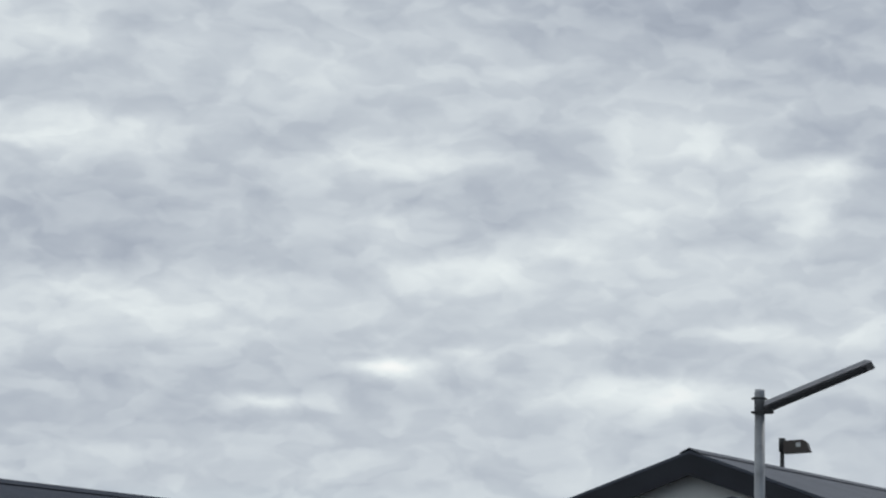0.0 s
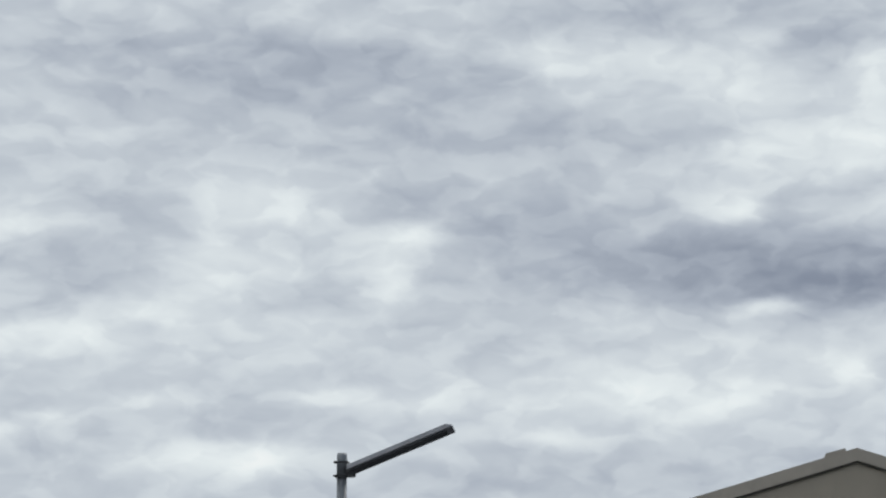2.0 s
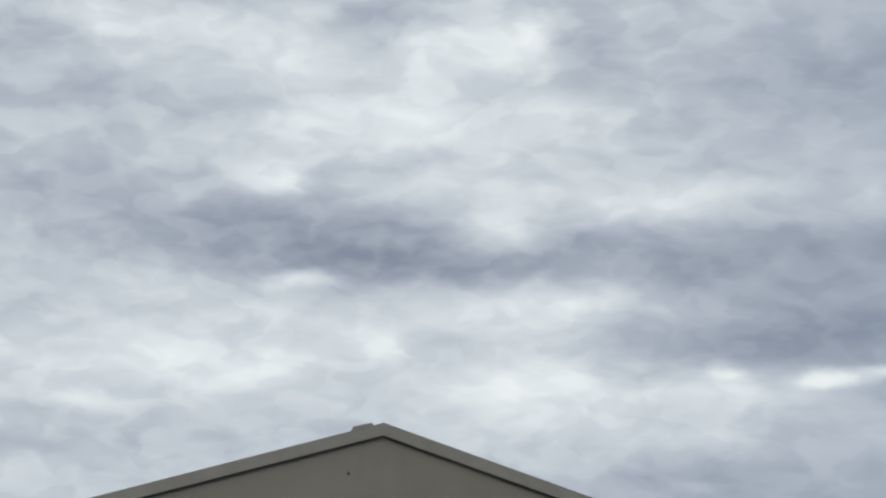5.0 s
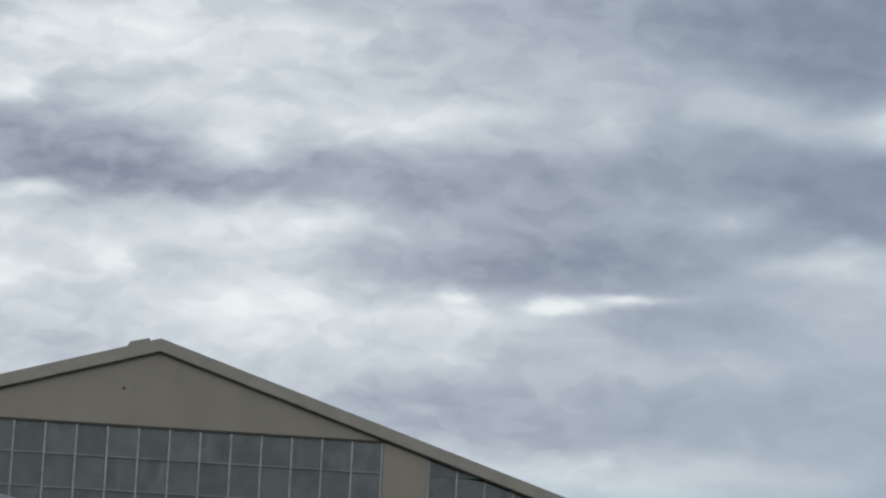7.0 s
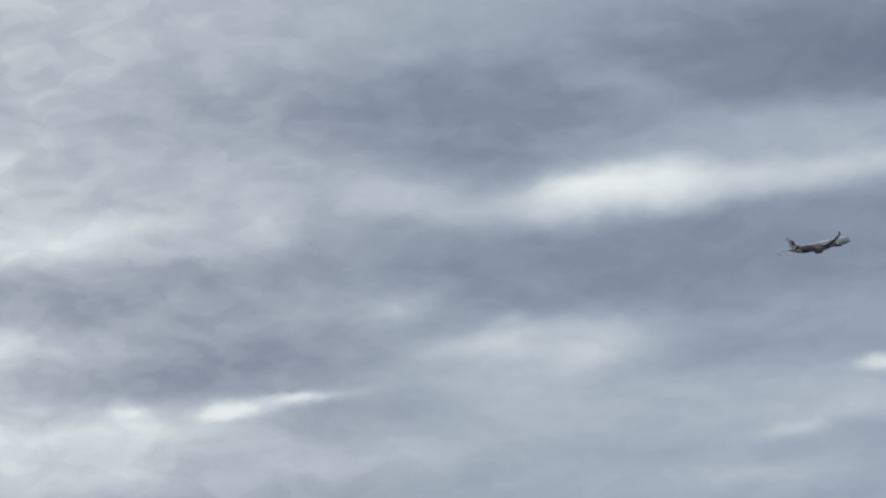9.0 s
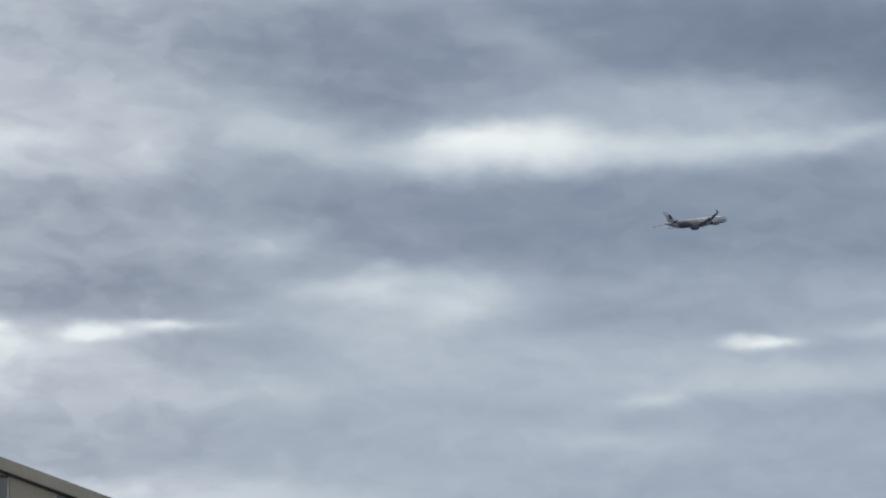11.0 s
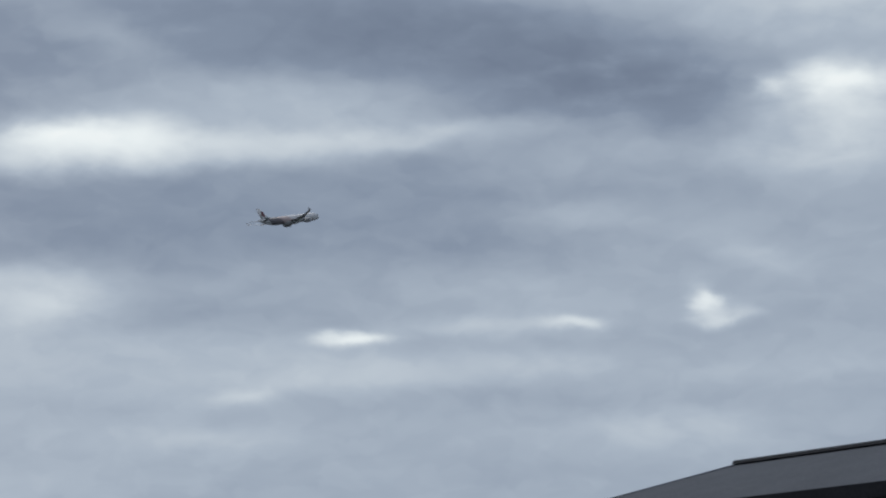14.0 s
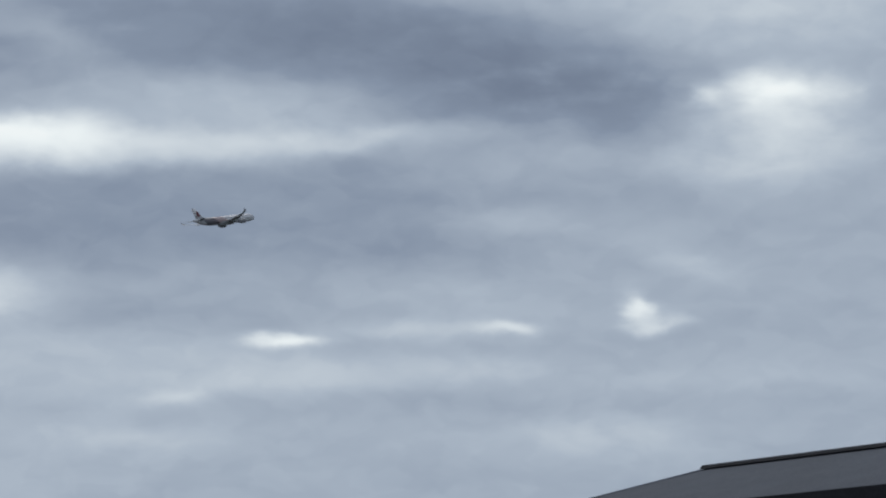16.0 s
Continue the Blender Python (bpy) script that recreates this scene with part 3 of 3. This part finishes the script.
def porch_house():
    """A hipped house with an open porch at its far corner."""
    ex, ey, eave = 8.86, 23.5, 3.09
    rx, ry, top, end = 11.40, 22.8, 3.78, 9.0
    h = thing("house", "grey weatherboard house with charcoal hipped roof and open porch", "house",
              Matrix.Translation((ex, ey, 0)) @ pose(0, 0, 0, 0, 0, -4.5) @ Matrix.Translation((-ex, -ey, 0)))
    wide, rise = 3.6, 0.3
    part("roof_plane", sheet_roof([(rx, ry, top), (ex, ey, eave), (ex, end, eave), (rx, end, top)]), ROOF_DARK, h)
    part("roof_plane", sheet_roof([(rx, ry, top), (ex + wide, ey, eave + rise), (ex + wide, end, eave + rise), (rx, end, top)]), ROOF_DARK, h)
    part("hip_plane", slab([(rx, ry, top), (ex, ey, eave), (ex + wide, ey, eave + rise)], 0.05), ROOF_DARK, h)
    smooth(part("hip_cap", rod([(ex + 0.02, ey - 0.01, eave - 0.004), (rx, ry, top - 0.004)], 0.018, sides=8), ROOF_DARK, h))
    part("ridge_cap", prism([(rx - 0.12, top - 0.012), (rx - 0.09, top + 0.03), (rx + 0.09, top + 0.03), (rx + 0.12, top - 0.012), (rx, top + 0.015)], end, ry + 0.05), FASCIA, h)
    part("gutter", box(ex - 0.14, end, eave - 0.15, ex - 0.005, ey + 0.14, eave + 0.0, bevel=0.02), FASCIA, h)
    part("gutter", slab([(ex - 0.003, ey + 0.005, eave), (ex + wide, ey + 0.005, eave + rise), (ex + wide, ey + 0.14, eave + rise), (ex - 0.003, ey + 0.14, eave)], 0.15), FASCIA, h)
    part("gutter_end", box(ex - 0.15, ey - 0.12, eave - 0.27, ex + 0.07, ey + 0.15, eave - 0.004, bevel=0.02), FASCIA, h)
    part("fascia", box(ex, end, eave - 0.19, ex + 0.03, ey, eave - 0.055), FASCIA, h)
    part("fascia", slab([(ex + 0.032, ey - 0.03, eave - 0.055), (ex + wide, ey - 0.03, eave + rise - 0.055), (ex + wide, ey, eave + rise - 0.055), (ex + 0.032, ey, eave - 0.055)], 0.13), FASCIA, h)
    part("soffit", slab([(ex + 0.032, end, eave - 0.15), (ex + wide - 0.05, end, eave + rise - 0.15), (ex + wide - 0.05, ey - 0.032, eave + rise - 0.15), (ex + 0.032, ey - 0.032, eave - 0.15)], 0.03), FASCIA, h)
    for x in (ex + 0.33, ex + wide - 0.45):
        part("post", box(x, 22.93, 0, x + 0.12, 23.05, eave - 0.155 + rise * (x - ex) / wide, bevel=0.012), FASCIA, h)
    smooth(part("downpipe", rod([(ex + 0.15, 23.57, eave - 0.14), (ex + 0.15, 23.57, eave - 0.32), (ex + 0.17, 23.5, eave - 0.39), (ex + 0.28, 23.1, eave - 0.5), (ex + 0.28, 22.99, eave - 0.62), (ex + 0.28, 22.99, 0)], 0.045, sides=12), BARGE_GREY, h))
    part("wall", prism([(ex + 0.56, 0), (ex + wide - 0.3, 0), (ex + wide - 0.3, eave - 0.178 + rise * 0.92), (ex + 0.56, eave - 0.132)], end + 0.4, 21.12), BOARD, h)
    part("corner_board", box(ex + 0.52, 21.06, 0, ex + 0.62, 21.16, eave - 0.137, bevel=0.005), BOARD, h)
    pane = part("window", box(ex + 0.5, 17.6, 1.1, ex + 0.555, 19.6, 2.62), WINDOW_DARK, h, "dark glass in a dark frame")
    part("window_frame", box(ex + 0.49, 17.5, 2.62, ex + 0.555, 19.7, 2.70, bevel=0.008), FASCIA, pane)
    part("window_frame", box(ex + 0.49, 19.6, 1.1, ex + 0.555, 19.7, 2.615, bevel=0.008), FASCIA, pane)
    part("window_frame", box(ex + 0.49, 18.58, 1.1, ex + 0.498, 18.62, 2.615), FASCIA, pane)
    bm = prism([(ex + 0.53, 0.0), (ex + 0.558, 0.0), (ex + 0.558, 0.19), (ex + 0.545, 0.19)], 19.72, 21.04)
    first = part("weatherboard", bm, BOARD, h)
    for i in range(1, 15):
        more = first.copy()
        scene.collection.objects.link(more)
        more.matrix_basis = pose(0, 0, 0.185 * i)


porch_house()


# ---- lamps ----
def street_lamp():
    a = radians(-8.49)
    p = thing("street_lamp", "galvanised street lamp with long tilted luminaire", "street lamp", pose(37 * math.sin(a), 37 * math.cos(a), 0))
    smooth(part("pole", rod([(0, 0, 0), (0, 0, 2.7), (0, 0, 5.16)], 0.092, sides=20, end=0.073), GALV, p))
    cap = smooth(part("pole_cap", rod([(0, 0, 5.16), (0, 0, 5.48), (0, 0, 5.53)], 0.078, sides=20, end=0.07), GALV, p))
    for z in (5.2, 5.4):
        part("clamp", box(-0.115, -0.09, z - 0.012, 0.10, 0.09, z + 0.012, bevel=0.005), BRACKET, p)
    part("bracket", box(0.07, -0.05, 5.18, 0.2, 0.05, 5.34, bevel=0.012), BRACKET, p)
    head = part("luminaire", prism([(0.0, -0.04), (1.66, -0.04), (1.67, -0.025), (1.59, 0.03), (0.04, 0.03)], -0.11, 0.11), LAMP_GREY, p, "long grey tapered housing")
    head.matrix_basis = pose(0.08, 0, 5.28, -22, -22.0, 0)
    under = part("diffuser", box(0.06, -0.085, -0.062, 1.56, 0.085, -0.041, bevel=0.008), DIFFUSER, head, "dark underside lens")


street_lamp()


def flood_lamp():
    a, d = radians(-7.99), 66.0
    p = thing("flood_light", "bronze shoebox floodlight on a thin pole", "floodlight", pose(d * math.sin(a), d * math.cos(a), 0))
    top = 1.6 + d * math.tan(radians(4.99))
    smooth(part("pole", rod([(0, 0, 0), (0, 0, 3), (0, 0, top - 0.02)], 0.075, sides=14, end=0.055), BRACKET, p))
    smooth(part("pole_cap", rod([(0, 0, top - 0.35), (0, 0, top - 0.1), (0, 0, top)], 0.09, sides=14), BRACKET, p))
    head = part("lamp_head", prism([(0.06, top - 0.40), (0.74, top - 0.36), (0.66, top - 0.12), (0.56, top - 0.05), (0.06, top - 0.08)], -0.2, 0.2), FLOOD, p)
    part("lens", box(0.38, -0.215, top - 0.24, 0.5, -0.2, top - 0.13, bevel=0.004), LENS, head, "pale glinting lens")


flood_lamp()


# ---- tree before the far house ----
def tree():
    rnd = random.Random(7)
    t = thing("tree", "small olive-green leafy tree by a dark house", "tree", pose(17.4, 45.5, 0))
    smooth(part("trunk", rod([(0, 0, 0), (0.05, 0.02, 0.8), (0.0, 0.05, 1.7)], 0.09, end=0.05), BARK, t))
    limbs = bmesh.new()
    tips = []
    for i in range(9):
        a, r = i * 2.4, rnd.uniform(0.5, 1.1)
        tip = Vector((r * math.cos(a), r * math.sin(a), rnd.uniform(1.9, 3.1)))
        tips.append(tip)
        rod([(0, 0, rnd.uniform(1.0, 1.6)), tip * 0.6 + Vector((0, 0, 0.55)), tip], 0.03, limbs, 6, 0.01)
    part("limbs", limbs, BARK, t)
    leaves = bmesh.new()
    for i in range(1500):
        c = rnd.choice(tips) + Vector([rnd.gauss(0, 0.26) for _ in range(3)])
        m = Matrix.Translation(c) @ Euler([rnd.uniform(0, 6.3) for _ in range(3)]).to_matrix().to_4x4()
        s = rnd.uniform(0.05, 0.1)
        v = [leaves.verts.new(m @ Vector(q)) for q in ((-s, 0, 0), (0, -s * 0.5, 0.01), (s, 0, 0), (0, s * 0.5, 0.01))]
        leaves.faces.new(v)
    tagged(part("crown", leaves, LEAF, t), kind="stuff")


tree()


# ---- airliner ----
def loft(sections, bm=None):
    bm = bm or bmesh.new()
    rings = [[bm.verts.new(p) for p in s] for s in sections]
    n = len(rings[0])
    for a, b in zip(rings, rings[1:]):
        for k in range(n):
            bm.faces.new((a[k], a[(k + 1) % n], b[(k + 1) % n], b[k]))
    bm.faces.new(rings[0]), bm.faces.new(rings[-1][::-1])
    return bm


def foil(x, y, z, chord, thick, upright=False):
    """A wing section whose front is at x."""
    shape = [(0, 0), (0.06, 0.45), (0.25, 0.6), (0.6, 0.42), (1, 0.03), (0.6, -0.3), (0.25, -0.4), (0.06, -0.3)]
    return [(x - a * chord, y + b * thick, z) if upright else (x - a * chord, y, z + b * thick) for a, b in shape]


def lathe(profile, seg=24):
    """Rings round the x axis: x, radius, height of the middle."""
    return loft([[(x, r * math.sin(2 * math.pi * k / seg), z + r * math.cos(2 * math.pi * k / seg)) for k in range(seg)] for x, r, z in profile])


def airliner():
    a, d = radians(26.76), 1752.0
    at = Matrix.Translation((-5.42 + d * math.sin(a), d * math.cos(a), 1.6 + d * math.tan(radians(10.0))))
    p = thing("airliner", "white wide-body airliner with dark rear band climbing under clouds", "aeroplane",
              at @ pose(0, 0, 0, 0, 0, 21) @ pose(0, 0, 0, 0, -12.3, 0) @ pose(0, 0, 0, -4, 0, 0))
    body = [(31.8, 0.15, -0.9), (31.2, 0.9, -0.75), (30.0, 1.6, -0.5), (28.0, 2.3, -0.2), (25.5, 2.7, -0.05), (22.0, 2.82, 0), (0, 2.82, 0), (-14.0, 2.82, 0),
            (-19.0, 2.6, 0.2), (-23.0, 2.15, 0.6), (-27.0, 1.5, 1.15), (-30.0, 0.9, 1.6), (-31.8, 0.35, 1.85)]
    smooth(part("fuselage", lathe(body, 28), LIVERY, p, "white body with rose and near-black rear bands"))
    part("cockpit_window", box(28.6, -1.55, 0.75, 29.6, 1.55, 1.25, bevel=0.1), WINDOW_DARK, p)
    smooth(part("belly_fairing", lathe([(10.5, 0.3, -1.6), (8.5, 2.0, -1.4), (3, 2.6, -1.1), (-5, 2.6, -1.1), (-8.5, 1.6, -1.2), (-10, 0.3, -1.4)]), PLANE_GREY, p))
    for s in (-1, 1):
        wing = smooth(part("wing", loft([foil(10.0, s * 1.5, -1.5, 11.5, 1.4), foil(5.0, s * 9.5, -0.7, 7.4, 0.85), foil(-2.8, s * 21, 0.8, 4.4, 0.4), foil(-8.2, s * 28.6, 2.2, 2.5, 0.18)]), PLANE_GREY, p))
        part("winglet", loft([foil(-8.2, s * 28.6, 2.2, 2.5, 0.18), foil(-9.8, s * 29.5, 3.0, 1.6, 0.12), foil(-11.0, s * 29.9, 4.0, 0.8, 0.06)]), PLANE_DARK, wing)
        for y in (6.5, 13.0, 18.5):
            x = -2.8 - (y - 6.5) * 0.42
            smooth(part("flap_fairing", lathe([(x + 2, 0.05, -1.2 + y * 0.08), (x + 1, 0.35, -1.25 + y * 0.08), (x - 1, 0.3, -1.2 + y * 0.08), (x - 2.2, 0.05, -1.0 + y * 0.08)], 10), PLANE_GREY, wing)).location.y = s * y
        engine = smooth(part("engine", lathe([(8.6, 1.25, 0), (8.3, 1.5, 0), (6.5, 1.62, 0), (4.0, 1.5, 0), (2.6, 1.15, 0), (1.4, 0.55, 0)], 20), PLANE_DARK, p))
        engine.location = (2.4, s * 9.4, -2.75)
        part("fan", lathe([(8.62, 1.2, 0), (8.66, 0.4, 0), (9.0, 0.05, 0)], 20), BRACKET, engine)
        part("pylon", prism([(7.0, 1.2), (0.2, 2.1), (-0.5, 1.9), (2.2, 0.9)], -0.2, 0.2), PLANE_GREY, engine)
        smooth(part("tailplane", loft([foil(-22.8, s * 0.9, 1.4, 5.6, 0.6), foil(-29.2, s * 9.6, 2.3, 2.2, 0.22)]), PLANE_DARK, p))
    fin = smooth(part("fin", loft([foil(-19.6, 0, 2.2, 9.0, 0.8, True), foil(-22.6, 0, 4.6, 6.6, 0.6, True), foil(-28.4, 0, 10.2, 3.4, 0.3, True)]), PLANE_WHITE, p))
    for side in (-1, 1):
        motif = bmesh.new()
        v = [motif.verts.new((x, side * 0.42, z)) for x, z in ((-24.0, 4.4), (-25.2, 7.2), (-27.0, 8.2), (-28.0, 7.0), (-27.4, 5.0), (-26.0, 4.0))]
        motif.faces.new(v)
        part("tail_motif", motif, MOTIF, fin, "dark red swept emblem")


airliner()


# ---- hangar, with its panes last ----
def hangar():
    at = Matrix.Translation((4.0, 74.9, 0)) @ pose(0, 0, 0, 0, 0, 1)
    h = thing("hangar", "large beige gabled hangar with a wall of dull glass panes", "hangar", at)
    top, deep = 9.65, 40.0

    def zt(x):
        return top - (0.317 if x > 0 else 0.297) * abs(x)

    part("gable_panel", prism([(-6.8, 7.04), (6.8, 7.04), (6.8, zt(6.8) - 0.44), (0, top - 0.44), (-6.8, zt(-6.8) - 0.44)], 0.0, 0.12), BEIGE, h, "plain beige gable sheet")
    part("vent_hole", rod([(-0.98, -0.01, 8.12), (-0.98, 0.02, 8.12)], 0.05), SHADOW_GAP, h)
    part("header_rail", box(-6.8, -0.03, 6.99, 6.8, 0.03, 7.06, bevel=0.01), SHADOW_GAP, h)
    for s in (-1, 1):
        part("roof_plane", sheet_roof([(0, -0.05, top), (s * 13.1, -0.05, zt(s * 13.1)), (s * 13.1, deep, zt(s * 13.1)), (0, deep, top)]), BEIGE_TRIM, h)
        part("barge_board", prism([(0, top + 0.0), (s * 12.98, zt(s * 12.98) + 0.0), (s * 12.98, zt(s * 12.98) - 0.37), (0, top - 0.37)], -0.15, -0.055), BEIGE_TRIM, h, "wide pale beige board")
        # dark strip put in as the shadow line under the barge board
        part("shade_strip", prism([(0, top - 0.372), (s * 12.9, zt(s * 12.9) - 0.372), (s * 12.9, zt(s * 12.9) - 0.43), (0, top - 0.43)], -0.1, -0.003), SHADOW_GAP, h)
        part("side_wall", box(s * 12.8, 0.125, 0, s * 12.92, deep - 0.3, zt(s * 12.92) - 0.08), BEIGE, h)
        part("corner_post", box(s * 12.64, -0.04, 0, s * 12.92, 0.12, zt(s * 12.9) - 0.46, bevel=0.01), BEIGE, h)
        x0, x1 = 6.85, 8.22
        part("bay_panel", prism([(s * x0, 5.30), (s * x1, 5.30), (s * x1, zt(s * x1) - 0.45), (s * x0, zt(s * x0) - 0.45)], 0.0, 0.12), BEIGE, h)
        part("door_frame", box(s * x0, -0.03, 5.2, s * x1, 0.12, 5.295, bevel=0.008), MULLION, h)
        for xa, xb in ((6.85, 6.99), (8.03, 8.22)):
            part("door_frame", box(s * xa, -0.03, 0, s * xb, 0.12, 5.195, bevel=0.008), BEIGE_TRIM, h)
        # near-black sheet stands in for the darkness inside a tall narrow gap
        part("door_opening", box(s * 6.995, 0.05, 0.02, s * 8.025, 0.12, 5.19), DARK_INSIDE, h, "tall near-black sheet for the unlit inside")
        part("gutter", box(s * 13.1, -0.28, zt(s * 13.1) - 0.16, s * 13.22, deep, zt(s * 13.1) + 0.03, bevel=0.02), BEIGE_TRIM, h)
        part("eave_bracket", box(s * 12.85, -0.26, zt(s * 13.1) - 0.55, s * 13.2, 0.1, zt(s * 13.1) - 0.26, bevel=0.02), BEIGE_TRIM, h)
        smooth(part("downpipe", rod([(s * 13.05, 0.02, zt(s * 13.1) - 0.5), (s * 13.05, 0.02, 3.6), (s * 13.08, 0.0, 3.4), (s * 13.05, 0.02, 3.2), (s * 13.05, 0.02, 0)], 0.07), MULLION, h))
    part("ridge_vent", prism([(-0.95, zt(-0.95) + 0.003), (-0.9, zt(-0.95) + 0.13), (-0.35, zt(-0.35) + 0.09), (-0.3, zt(-0.3) + 0.003)], -0.15, deep), BEIGE_TRIM, h)
    part("roof_cleat", prism([(-9.0, zt(-9.0) + 0.003), (-9.0, zt(-9.0) + 0.09), (-8.8, zt(-8.8) + 0.06), (-8.8, zt(-8.8) + 0.003)], -0.2, 0.2), BEIGE_TRIM, h)
    part("back_wall", prism([(-12.75, 0), (12.75, 0), (12.75, 5.3), (0, 9.4), (-12.75, 5.3)], deep - 0.28, deep - 0.1), BEIGE, h)
    # rails and mullions
    step = 13.6 / 15
    edges = [(-6.8 + step * i, 0.09) for i in range(16)]
    side_step = (12.6 - 8.25) / 5
    for s in (-1, 1):
        edges += [(s * (8.25 + side_step * i), 0.06) for i in range(6)]
    for x, w in edges:
        high = 6.99 if abs(x) < 6.9 else zt(x) - 0.46
        part("mullion", box(x - 0.03, -0.025, 4.21, x + 0.03, 0.05, high), MULLION, h)
        part("mullion", box(x - 0.03, -0.02, 0, x + 0.03, 0.05, 4.13), MULLION, h)
    for xa, xb in ((-6.8, 6.8), (8.25, 12.6), (-12.6, -8.25)):
        for z in (1.05, 2.1, 3.15, 5.12, 6.1):
            if z < 5.9 or xb - xa > 9:
                part("lap_strip", box(max(xa, -12.0) if z > 5 else xa, -0.02, z - 0.02, min(xb, 12.0) if z > 5 else xb, 0.045, z + 0.025), LAP, h)
        part("transom", box(xa, -0.05, 4.13, xb, 0.05, 4.21, bevel=0.01), MULLION, h, "pale weathered rail")
    # panes, each a sheet lapping the one below
    levels = [0.0, 1.05, 2.1, 3.15, 4.13], [4.21, 5.12, 6.1, 6.985]
    shared = {}
    rnd = random.Random(3)
    bays = [(-6.8 + step * i, step) for i in range(15)]
    for s in (-1, 1):
        bays += [(s * 8.25 + (side_step * i if s > 0 else -side_step * (i + 1)), side_step) for i in range(5)]
    for x0, w in bays:
        for rows in levels:
            for z0, z1 in zip(rows, rows[1:]):
                roof = min(zt(x0), zt(x0 + w)) - 0.47
                if abs(x0 + w / 2) > 7 and z1 > roof:
                    if z0 < max(zt(x0), zt(x0 + w)) - 0.5:
                        za, zb = min(z1, zt(x0 + 0.03) - 0.47), min(z1, zt(x0 + w - 0.03) - 0.47)
                        part("pane", prism([(x0 + 0.031, z0), (x0 + w - 0.031, z0), (x0 + w - 0.031, max(zb, z0 + 0.02)), (x0 + 0.031, max(za, z0 + 0.02))], 0.01, 0.03), GLAZING, h)
                    continue
                key = (round(w, 3), round(z1 - z0, 3))
                if key not in shared:
                    first = part("pane", box(0.031, 0.0, 0.0, w - 0.031, 0.014, z1 - z0 + 0.03), GLAZING, h)
                    shared[key] = first.data
                else:
                    first = new("pane", shared[key])
                    first.parent = h
                first.matrix_basis = pose(x0, 0.012, z0, rnd.uniform(-0.6, 0.2) - 0.7, 0, rnd.uniform(-0.5, 0.5))


hangar()
